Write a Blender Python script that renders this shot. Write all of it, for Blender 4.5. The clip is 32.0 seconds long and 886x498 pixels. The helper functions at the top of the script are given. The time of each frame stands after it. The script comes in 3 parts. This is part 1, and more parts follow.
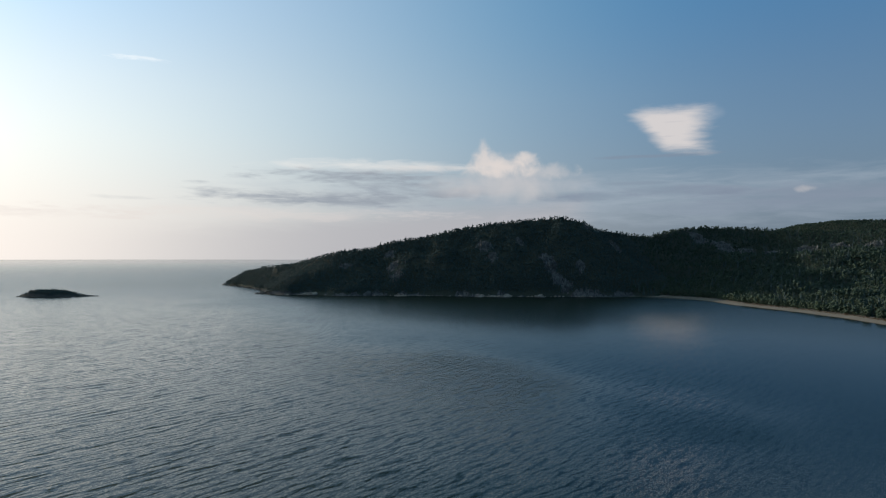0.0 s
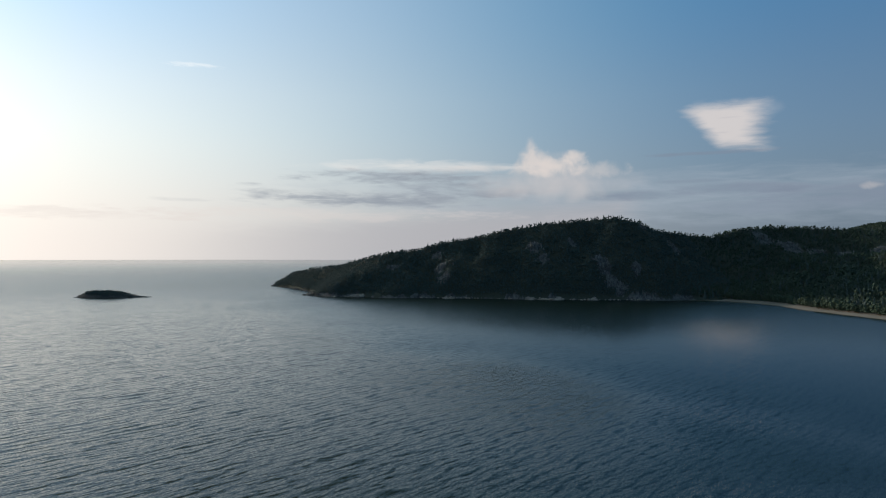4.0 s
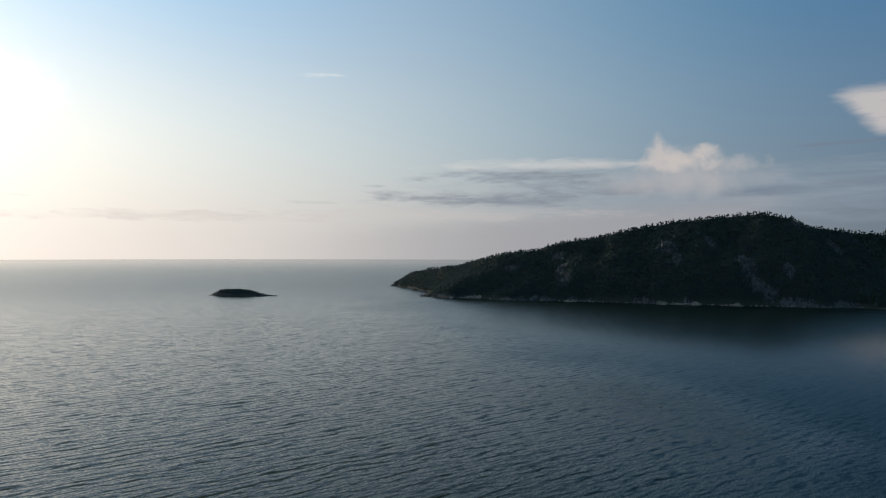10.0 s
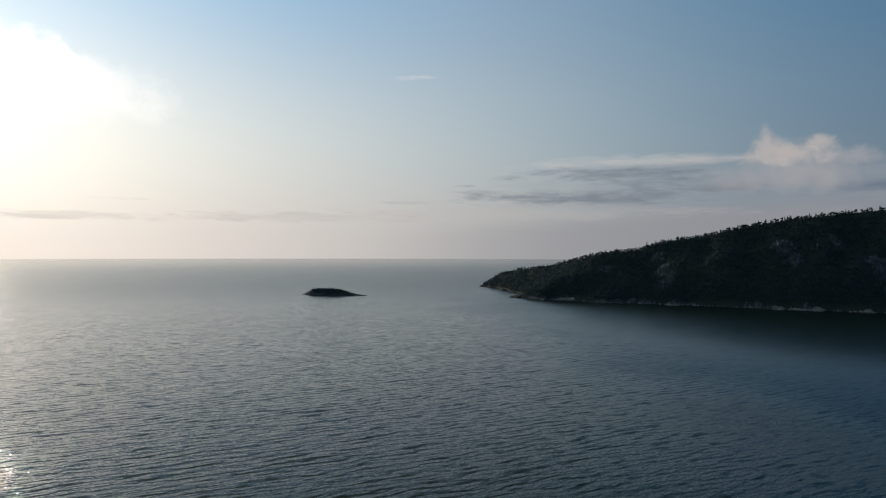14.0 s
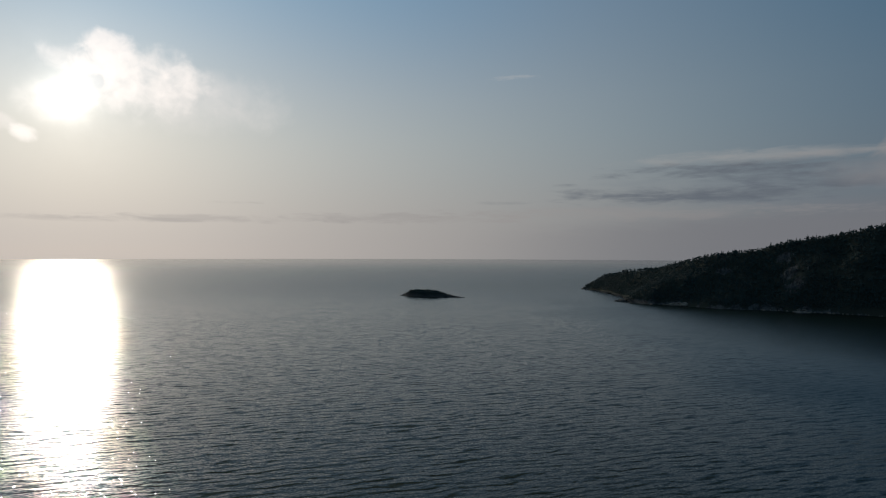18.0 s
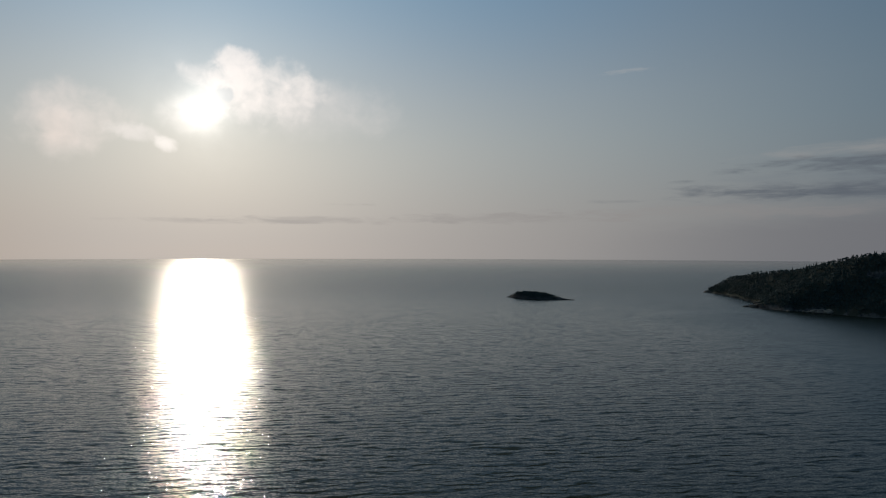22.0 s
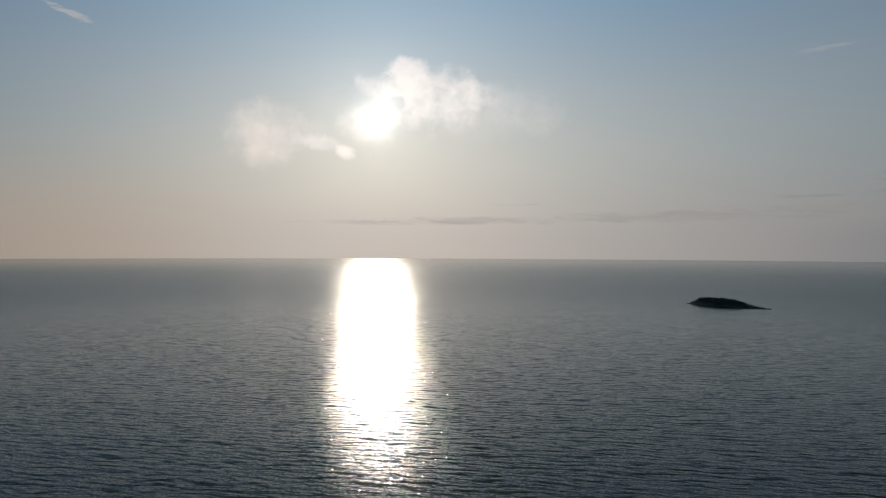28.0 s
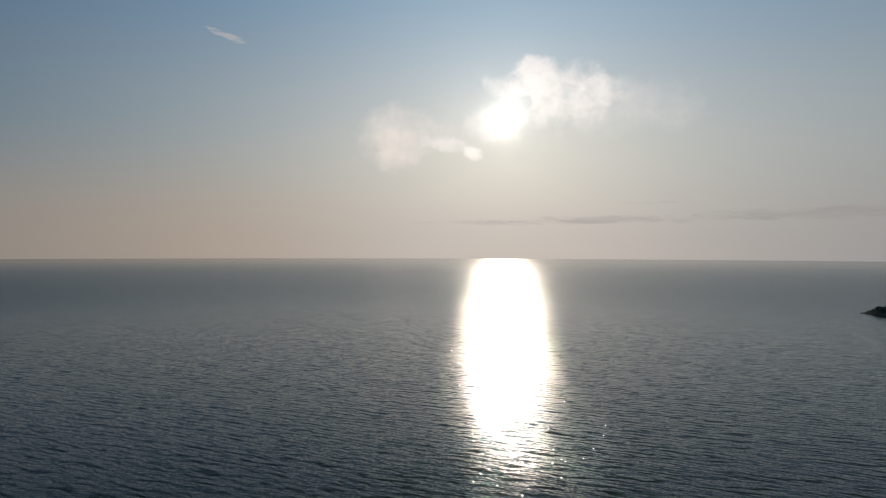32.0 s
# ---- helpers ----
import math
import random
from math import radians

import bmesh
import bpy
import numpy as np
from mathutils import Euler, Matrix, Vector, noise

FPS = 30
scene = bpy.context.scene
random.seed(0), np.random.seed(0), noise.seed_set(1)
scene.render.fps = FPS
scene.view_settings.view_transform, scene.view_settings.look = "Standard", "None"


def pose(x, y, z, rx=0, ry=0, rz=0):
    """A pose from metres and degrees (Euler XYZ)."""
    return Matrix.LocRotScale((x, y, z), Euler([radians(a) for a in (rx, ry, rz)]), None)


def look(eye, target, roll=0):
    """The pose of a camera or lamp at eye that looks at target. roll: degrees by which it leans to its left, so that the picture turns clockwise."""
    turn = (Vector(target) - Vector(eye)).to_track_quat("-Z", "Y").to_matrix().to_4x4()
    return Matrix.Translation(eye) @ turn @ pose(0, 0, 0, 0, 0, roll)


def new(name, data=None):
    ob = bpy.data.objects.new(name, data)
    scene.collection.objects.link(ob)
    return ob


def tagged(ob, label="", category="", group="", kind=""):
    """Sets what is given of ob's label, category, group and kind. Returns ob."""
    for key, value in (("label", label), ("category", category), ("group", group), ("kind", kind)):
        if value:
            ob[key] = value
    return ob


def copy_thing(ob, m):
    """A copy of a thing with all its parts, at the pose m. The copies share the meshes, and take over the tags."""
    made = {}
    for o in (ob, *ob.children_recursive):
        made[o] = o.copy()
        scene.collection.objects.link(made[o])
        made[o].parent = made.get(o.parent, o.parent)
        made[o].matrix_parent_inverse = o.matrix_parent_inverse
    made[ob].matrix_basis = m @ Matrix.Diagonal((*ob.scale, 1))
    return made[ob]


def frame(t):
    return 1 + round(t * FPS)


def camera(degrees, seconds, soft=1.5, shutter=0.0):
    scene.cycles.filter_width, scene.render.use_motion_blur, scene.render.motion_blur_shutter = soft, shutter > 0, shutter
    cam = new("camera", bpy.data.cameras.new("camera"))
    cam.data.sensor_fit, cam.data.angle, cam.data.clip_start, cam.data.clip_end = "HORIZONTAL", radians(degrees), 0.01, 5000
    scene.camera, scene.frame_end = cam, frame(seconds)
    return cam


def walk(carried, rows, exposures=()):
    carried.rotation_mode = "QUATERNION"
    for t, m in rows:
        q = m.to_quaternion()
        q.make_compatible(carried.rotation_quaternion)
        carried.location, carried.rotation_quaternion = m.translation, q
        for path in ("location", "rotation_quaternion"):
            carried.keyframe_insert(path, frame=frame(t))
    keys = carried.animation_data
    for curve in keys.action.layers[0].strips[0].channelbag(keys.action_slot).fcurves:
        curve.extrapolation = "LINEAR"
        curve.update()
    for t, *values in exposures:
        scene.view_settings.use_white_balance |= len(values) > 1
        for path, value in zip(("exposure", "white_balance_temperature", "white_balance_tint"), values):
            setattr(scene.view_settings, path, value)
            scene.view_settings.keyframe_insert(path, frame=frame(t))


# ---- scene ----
cam = camera(72.08, 32.0, soft=1.2)
# seconds, place, heading clockwise from +y, tilt up, roll
ROWS = [
    (0, 0.00, 0.00, 60.00, 34.382, 0.365, 0.280),
    (1, 2.52, 4.81, 60.39, 33.449, 0.390, 0.240),
    (2, 5.02, 9.64, 60.80, 32.411, 0.382, 0.230),
    (3, 7.59, 14.54, 61.32, 31.302, 0.372, 0.234),
    (4, 10.26, 19.45, 61.80, 29.958, 0.349, 0.243),
    (5, 13.00, 24.30, 62.14, 28.279, 0.319, 0.248),
    (6, 15.81, 29.03, 62.37, 26.495, 0.303, 0.238),
    (7, 18.56, 33.71, 62.52, 24.683, 0.319, 0.207),
    (8, 21.36, 38.39, 62.56, 22.756, 0.318, 0.195),
    (9, 24.03, 43.26, 62.55, 20.791, 0.299, 0.202),
    (10, 26.38, 48.31, 62.55, 18.711, 0.273, 0.205),
    (11, 28.35, 53.35, 62.62, 16.549, 0.254, 0.199),
    (12, 30.10, 58.36, 62.68, 14.394, 0.235, 0.183),
    (13, 31.74, 63.45, 62.77, 12.266, 0.221, 0.177),
    (14, 33.24, 68.75, 63.01, 10.233, 0.200, 0.186),
    (15, 34.52, 74.11, 63.26, 8.070, 0.171, 0.198),
    (16, 35.44, 79.52, 63.50, 5.901, 0.171, 0.202),
    (17, 36.03, 85.05, 63.69, 3.487, 0.193, 0.198),
    (18, 36.36, 90.74, 63.77, 0.973, 0.215, 0.179),
    (19, 36.54, 96.50, 63.80, -1.545, 0.229, 0.151),
    (20, 36.78, 102.24, 63.90, -4.089, 0.212, 0.142),
    (21, 36.99, 107.91, 64.04, -6.603, 0.212, 0.148),
    (22, 37.05, 113.54, 64.12, -9.139, 0.193, 0.166),
    (23, 36.77, 119.21, 64.13, -11.697, 0.177, 0.179),
    (24, 35.90, 125.01, 64.19, -14.254, 0.191, 0.179),
    (25, 34.61, 130.93, 64.28, -16.732, 0.198, 0.179),
    (26, 32.78, 137.11, 64.47, -19.309, 0.193, 0.184),
    (27, 30.55, 143.51, 64.80, -21.852, 0.177, 0.197),
    (28, 28.00, 150.04, 65.23, -24.517, 0.141, 0.210),
    (29, 25.32, 156.61, 65.74, -27.522, 0.082, 0.215),
    (30, 22.61, 163.16, 66.18, -30.536, 0.039, 0.207),
    (31, 19.87, 169.66, 66.41, -33.498, 0.061, 0.185),
    (32, 17.15, 176.13, 66.48, -36.456, 0.114, 0.154)]
walk(cam, [(t, pose(x, y, z, 90 + up, 0, -turn) @ pose(0, 0, 0, 0, 0, roll)) for t, x, y, z, turn, up, roll in ROWS],
     exposures=[(0, 0.25, 6680, 10), (6, 0.13, 6680, 10), (9, -0.04, 6660, 10), (12, -0.26, 6600, 10), (14, -0.40, 6550, 10), (16.5, -0.72, 6450, 10),
                (19, -1.26, 6430, 10), (23, -1.26, 6440, 10), (32, -1.2, 6440, 10)])

# ---- light ----
SUN_AZ, SUN_EL = -30.8, 12.2


def heading(az, el):
    a, e = radians(az), radians(el)
    return Vector((math.sin(a) * math.cos(e), math.cos(a) * math.cos(e), math.sin(e)))


SUN = heading(SUN_AZ, SUN_EL)
lamp = new("sun", bpy.data.lights.new("sun", "SUN"))
lamp.data.energy, lamp.data.angle, lamp.data.color = 1.7, radians(0.6), (1.0, 0.86, 0.68)
lamp.matrix_world = look(SUN * 3000, (0, 0, 0))


class Tree:
    """Short hand for writing node trees."""

    def __init__(self, tree):
        self.tree = tree
        tree.nodes.clear()

    def node(self, kind, inputs=(), **settings):
        n = self.tree.nodes.new(kind)
        for key, value in settings.items():
            setattr(n, key, value)
        for key, value in (inputs.items() if isinstance(inputs, dict) else enumerate(inputs)):
            self.put(n.inputs[key], value)
        return n

    def put(self, socket, value):
        if isinstance(value, bpy.types.NodeSocket):
            self.tree.links.new(value, socket)
        elif value is not None:
            if isinstance(value, (tuple, list)) and len(value) == 3 and socket.type == "RGBA":
                value = (*value, 1)
            socket.default_value = value

    def math(self, op, a, b=None, c=None, clamp=False):
        n = self.tree.nodes.new("ShaderNodeMath")
        n.operation, n.use_clamp = op, clamp
        for i, v in enumerate((a, b, c)):
            self.put(n.inputs[i], v)
        return n.outputs[0]

    def vec(self, op, a, b=None, scale=None):
        n = self.tree.nodes.new("ShaderNodeVectorMath")
        n.operation = op
        self.put(n.inputs[0], a)
        if b is not None:
            self.put(n.inputs[1], b)
        if scale is not None:
            self.put(n.inputs["Scale"], scale)
        return n.outputs["Value" if op in ("DOT_PRODUCT", "LENGTH", "DISTANCE") else "Vector"]

    def ramp(self, x, lo, hi, to_lo=0.0, to_hi=1.0, smooth=True):
        n = self.tree.nodes.new("ShaderNodeMapRange")
        n.interpolation_type = "SMOOTHSTEP" if smooth else "LINEAR"
        for i, v in enumerate((x, lo, hi, to_lo, to_hi)):
            self.put(n.inputs[i], v)
        return n.outputs[0]

    def mix(self, f, a, b, blend="MIX"):
        n = self.tree.nodes.new("ShaderNodeMix")
        n.data_type, n.blend_type = "RGBA", blend
        self.put(n.inputs[0], f)
        self.put(n.inputs[6], a)
        self.put(n.inputs[7], b)
        return n.outputs[2]

    def noise(self, where, scale, detail=2.0, rough=0.5, distort=0.0, colour=False):
        n = self.node("ShaderNodeTexNoise", {"Vector": where, "Scale": scale, "Detail": detail, "Roughness": rough, "Distortion": distort})
        return n.outputs["Color" if colour else "Fac"]


world = bpy.data.worlds.new("sky")
scene.world = world
world.use_nodes = True
w = Tree(world.node_tree)
way = w.node("ShaderNodeTexCoord").outputs["Generated"]
sky = w.node("ShaderNodeTexSky", sky_type="NISHITA", sun_disc=False, sun_elevation=radians(SUN_EL), sun_rotation=radians(SUN_AZ),
             altitude=100, air_density=1.0, dust_density=0.5, ozone_density=1.5).outputs[0]
xyz = w.node("ShaderNodeSeparateXYZ", [way])
az = w.math("MULTIPLY", w.math("ARCTAN2", xyz.outputs[0], xyz.outputs[1]), 57.2958)
el = w.math("MULTIPLY", w.math("ARCSINE", xyz.outputs[2]), 57.2958)
near_sun = w.math("MAXIMUM", w.vec("DOT_PRODUCT", way, tuple(SUN)), 0.0)
away = w.math("MULTIPLY", w.math("ARCCOSINE", w.math("MINIMUM", w.vec("DOT_PRODUCT", way, tuple(SUN)), 1.0)), 57.2958)


def fade(x, c0, c1, c2, power, floor=(0, 0, 0)):
    """A colour that dies away with the angle x: floor + c0 exp(-c1 x - c2 (x / 85) ** power), channel by channel."""
    out = []
    x = w.math("SMOOTH_MIN", x, 86.0, 30.0)
    for k in range(3):
        e = w.math("ADD", w.math("MULTIPLY", x, -c1[k]), w.math("MULTIPLY", w.math("POWER", w.math("DIVIDE", x, 85.0), power), -c2[k]))
        out.append(w.math("MULTIPLY_ADD", w.math("EXPONENT", e), c0[k], floor[k]))
    return w.node("ShaderNodeCombineXYZ", out).outputs[0]


# the haze is thinner higher up, and on the side of the open lake
veil_away = w.math("ADD", away, w.math("ADD", w.math("MULTIPLY", w.math("MAXIMUM", w.math("SUBTRACT", SUN_AZ, az), 0.0), 0.35),
                                       w.math("MULTIPLY", w.math("MAXIMUM", w.math("SUBTRACT", el, 14.0), 0.0), 0.4)))
# thin high haze scatters the sunlight far over the sky; thicker and warmer low over the water
veil = fade(veil_away, (1.36, 1.37, 1.29), (0.0098, 0.0095, 0.0095), (1.80, 1.20, 0.62), 2.5)
low_haze = fade(away, (1.37, 1.24, 1.13), (0.0170, 0.0160, 0.0143), (0.85, 0.55, 0.34), 4.0)
low_haze = w.mix(w.ramp(az, -35.0, -60.0, 0.0, 1.0), low_haze, w.mix(1.0, low_haze, (1.10, 0.97, 0.84), "MULTIPLY"))
colour = w.mix(0.75, w.mix(1.0, sky, (0.10, 0.10, 0.10), "MULTIPLY"), veil)
high = w.ramp(el, 26.0, 48.0, 1.0, 0.25)
clear = w.math("MULTIPLY", w.math("MULTIPLY", w.ramp(el, 8.0, 26.0), w.ramp(away, 75.0, 25.0)), high)
colour = w.mix(clear, colour, w.mix(1.0, colour, (0.58, 0.85, 1.15), "MULTIPLY"))
deep = w.math("MULTIPLY", w.math("MULTIPLY", w.ramp(el, 9.0, 24.0), w.ramp(away, 40.0, 85.0)), high)
colour = w.mix(deep, colour, w.mix(1.0, colour, (0.62, 0.97, 1.16), "MULTIPLY"))
# unseen sky overhead, greyed and darker away from the sun, to dim the water
overhead = w.ramp(el, 22.5, 36.0)
colour = w.mix(overhead, colour, w.mix(1.0, colour, (0.92, 0.82, 0.58), "MULTIPLY"))
colour = w.mix(w.math("MULTIPLY", overhead, w.ramp(away, 40.0, 85.0)), colour, w.mix(1.0, colour, (0.78, 0.80, 0.84), "MULTIPLY"))
colour = w.mix(w.ramp(el, 0.5, 12.0, 0.9, 0.0), colour, low_haze)

flat = w.node("ShaderNodeCombineXYZ", [az, w.math("MULTIPLY", el, 6.0), 0.0]).outputs[0]
square = w.node("ShaderNodeCombineXYZ", [az, el, 0.0]).outputs[0]
streaks = w.noise(flat, 0.20, 6, 0.60, 0.5)
wisps = w.noise(flat, 0.55, 4, 0.60, 0.3)
fibres = w.math("ADD", w.math("MULTIPLY", streaks, 0.7), w.math("MULTIPLY", wisps, 0.3))
billows = w.noise(square, 0.30, 3, 0.50, 0.3)
puffs = w.noise(square, 0.75, 4, 0.55, 0.4)
mixed = w.math("ADD", w.math("MULTIPLY", billows, 0.6), w.math("MULTIPLY", puffs, 0.4))


def lay_over(below, d, tint, cover, soft):
    """Cloud laid over the colour below, where d is above nought."""
    return w.mix(w.ramp(d, 0.0, soft, 0.0, cover), below, tint)


def cloud(below, a, e, ra, re, tint, cover=1.0, ragged=1.6, soft=0.8, grain=None, lean=0.0):
    """A cloud round azimuth a and elevation e, ra by re degrees in half size."""
    du = w.math("SUBTRACT", az, a)
    dv = w.math("SUBTRACT", el, e)
    if lean:
        dv = w.math("SUBTRACT", dv, w.math("MULTIPLY", du, lean))
    u, v = w.math("DIVIDE", du, ra), w.math("DIVIDE", dv, re)
    r = w.math("ADD", w.math("MULTIPLY", u, u), w.math("MULTIPLY", v, v))
    d = w.math("ADD", w.math("SUBTRACT", 1.0, r), w.math("MULTIPLY", w.math("SUBTRACT", grain or billows, 0.5), ragged * 2))
    return lay_over(below, d, tint, cover, soft)


def bounded(edges, wobble, grain):
    """How far inside a cloud with straight edges, in degrees: each edge a, e, slope, +1 below it or -1 above; slope None: left of (+1) or right of (-1) a."""
    d = None
    for a, e, slope, sense in edges:
        if slope is None:
            k = w.math("MULTIPLY", w.math("SUBTRACT", a, az), 0.45 * sense)
        else:
            k = w.math("SUBTRACT", w.math("MULTIPLY_ADD", w.math("SUBTRACT", az, a), slope, e), el)
            k = w.math("MULTIPLY", k, sense / math.hypot(1.0, slope))
        d = k if d is None else w.math("SMOOTH_MIN", d, k, 0.35)
    return w.math("ADD", d, w.math("MULTIPLY", w.math("SUBTRACT", grain, 0.5), wobble))


GREY, PALE, WARM = (0.25, 0.285, 0.34), (0.62, 0.575, 0.56), (2.45, 2.26, 2.10)
# a long grey bank low in the north-east, with paler gaps
colour = cloud(colour, 52, 5.0, 44, 3.0, (0.33, 0.39, 0.47), 0.6, 1.0, 1.6, streaks)
colour = lay_over(colour, bounded(((20.0, 3.9, 0.07, 1), (49.0, 0, None, 1)), 2.0, fibres), (0.385, 0.385, 0.42), w.ramp(az, 0.0, 32.0, 0.0, 0.72), 2.4)
colour = cloud(colour, 27, 8.0, 12, 0.8, (0.85, 0.80, 0.76), 0.4, 1.6, 1.4, streaks)
for a, e, ra, re, cover in ((26.0, 7.1, 11.5, 0.8, 0.9), (29.5, 6.3, 7.0, 0.5, 0.6), (24.5, 4.95, 14.5, 0.9, 0.85), (34.0, 5.7, 8.0, 0.8, 0.6),
                            (12.3, 6.1, 1.3, 0.22, 0.5), (6.5, 4.5, 3.0, 0.22, 0.22), (14.0, 5.5, 3.2, 0.3, 0.5)):
    colour = cloud(colour, a, e, ra, re, GREY, cover, 2.0, 1.5, fibres)
for a, e, ra, re, cover in ((46.5, 5.2, 6.5, 0.55, 0.75), (56, 5.6, 6.5, 0.6, 0.7), (67, 4.9, 13, 1.1, 0.75), (53.2, 8.65, 6.0, 0.22, 0.6), (84, 6.0, 9, 0.8, 0.7),
                            (62, 4.0, 14, 0.9, 0.4), (52, 6.3, 4.0, 0.25, 0.4)):
    colour = cloud(colour, a, e, ra, re, (0.18, 0.225, 0.30), cover, 1.5, 1.2, fibres)
for a, e, ra, re, cover in ((-21, 2.8, 13, 0.45, 0.35), (-30, 2.6, 10, 0.3, 0.25), (-3, 3.1, 14, 0.6, 0.35), (18, 3.4, 22, 0.8, 0.35), (-18, 4.3, 3, 0.15, 0.3)):
    colour = cloud(colour, a, e, ra, re, (0.66, 0.61, 0.59), cover, 2.6, 1.3, fibres)
# the heaped cloud over the headland: a tower, a lower shoulder, a shaded foot
colour = cloud(colour, 40, 6.6, 8.5, 1.9, (0.52, 0.50, 0.51), 0.7, 1.0, 1.5, billows)
colour = lay_over(colour, bounded(((36.0, 7.9, 1.55, 1), (38.4, 10.5, -0.75, 1), (40.0, 7.0, 0.0, -1)), 1.7, puffs), PALE, 0.8, 1.3)
colour = cloud(colour, 40.4, 8.1, 3.8, 1.5, PALE, 0.65, 1.0, 1.4, mixed)
for a, e, ra, re, cover in ((42.2, 8.7, 1.7, 0.85, 0.7), (40.2, 8.0, 3.2, 1.2, 0.6), (44.0, 7.6, 3.4, 0.9, 0.35), (33.0, 7.9, 4.5, 0.35, 0.3)):
    colour = cloud(colour, a, e, ra, re, PALE, cover, 1.2, 1.2, puffs)
# a smooth wedge of cloud, pointed towards the sun, combed out sideways
wedge = bounded(((50.4, 12.45, 0.33, 1), (53.5, 13.2, -0.04, 1), (50.4, 12.6, -1.05, -1), (54.0, 8.7, -0.05, -1), (58.6, 0, None, 1)), 1.5, fibres)
colour = lay_over(colour, wedge, (0.58, 0.555, 0.56), 0.92, 1.25)
for a, e, ra in ((55.2, 11.5, 1.3), (54.4, 10.3, 1.0), (55.6, 9.3, 1.2)):
    colour = cloud(colour, a, e, ra, 0.10, (0.42, 0.42, 0.46), 0.35, 0.8, 1.2, wisps)
colour = cloud(colour, 57.6, 12.2, 1.8, 0.9, (0.48, 0.51, 0.56), 0.3, 1.2, 1.8, billows)
colour = cloud(colour, 65.2, 5.35, 0.9, 0.35, PALE, 0.3, 1.6, 1.6, puffs)
colour = cloud(colour, 7.5, 15.8, 2.4, 0.30, (1.0, 0.98, 0.96), 0.28, 2.4, 1.3, wisps, lean=0.05)
colour = cloud(colour, -56.0, 18.3, 2.0, 0.35, (1.1, 1.05, 1.0), 0.6, 2.0, 1.2, wisps, lean=-0.25)
# the broken cloud round the sun
for a, e, ra, re, cover, tint, ragged, soft in (
        (-21.0, 12.8, 9.0, 3.2, 0.60, (1.90, 1.74, 1.64), 1.0, 2.0), (-25.8, 14.0, 5.8, 3.5, 0.85, (2.3, 2.11, 1.97), 1.3, 1.3),
        (-30.8, 14.9, 2.8, 1.5, 0.75, (2.2, 2.05, 1.95), 1.5, 1.5), (-27.6, 16.5, 2.6, 1.3, 0.75, (2.2, 2.03, 1.92), 1.3, 1.0), (-31.5, 11.6, 3.2, 2.0, 0.6, WARM, 1.0, 1.8),
        (-40.4, 10.4, 4.7, 3.5, 0.75, (2.05, 1.80, 1.65), 1.2, 1.7), (-41.5, 9.6, 1.8, 1.9, 0.4, (2.0, 1.68, 1.48), 1.0, 1.6),
        (-36.3, 9.8, 2.9, 0.9, 0.6, (2.0, 1.85, 1.73), 1.6, 1.2), (-33.6, 9.0, 1.3, 0.8, 0.7, WARM, 1.3, 1.2)):
    colour = cloud(colour, a, e, ra, re, tint, cover, ragged, soft, mixed, lean=-0.12 if e < 10 else 0.0)
colour = cloud(colour, -29.0, 13.4, 1.0, 1.1, (1.25, 1.32, 1.34), 0.75, 1.6, 1.0, puffs)
# the sun's own light, spread by thin cloud
glow = w.math("ADD", w.math("MULTIPLY", w.math("POWER", near_sun, 2400.0), 1.6), w.math("MULTIPLY", w.math("POWER", near_sun, 300.0), 0.28))
glow = w.math("MULTIPLY", glow, w.ramp(mixed, 0.3, 0.7, 0.75, 1.2))
glow = w.math("MULTIPLY_ADD", w.math("POWER", near_sun, 28.0), 0.18, glow)
colour = w.mix(1.0, colour, w.mix(1.0, (1.0, 0.95, 0.86), w.node("ShaderNodeCombineXYZ", [glow, glow, glow]).outputs[0], "MULTIPLY"), "ADD")
w.node("ShaderNodeOutputWorld", [w.node("ShaderNodeBackground", [colour, 1.0]).outputs[0]])


# ---- materials ----
def material(name):
    m = bpy.data.materials.new(name)
    m.use_nodes = True
    return m, Tree(m.node_tree)


def surface(n, **inputs):
    b = n.node("ShaderNodeBsdfPrincipled", {k.replace("_", " "): v for k, v in inputs.items()})
    n.node("ShaderNodeOutputMaterial", [b.outputs[0]])


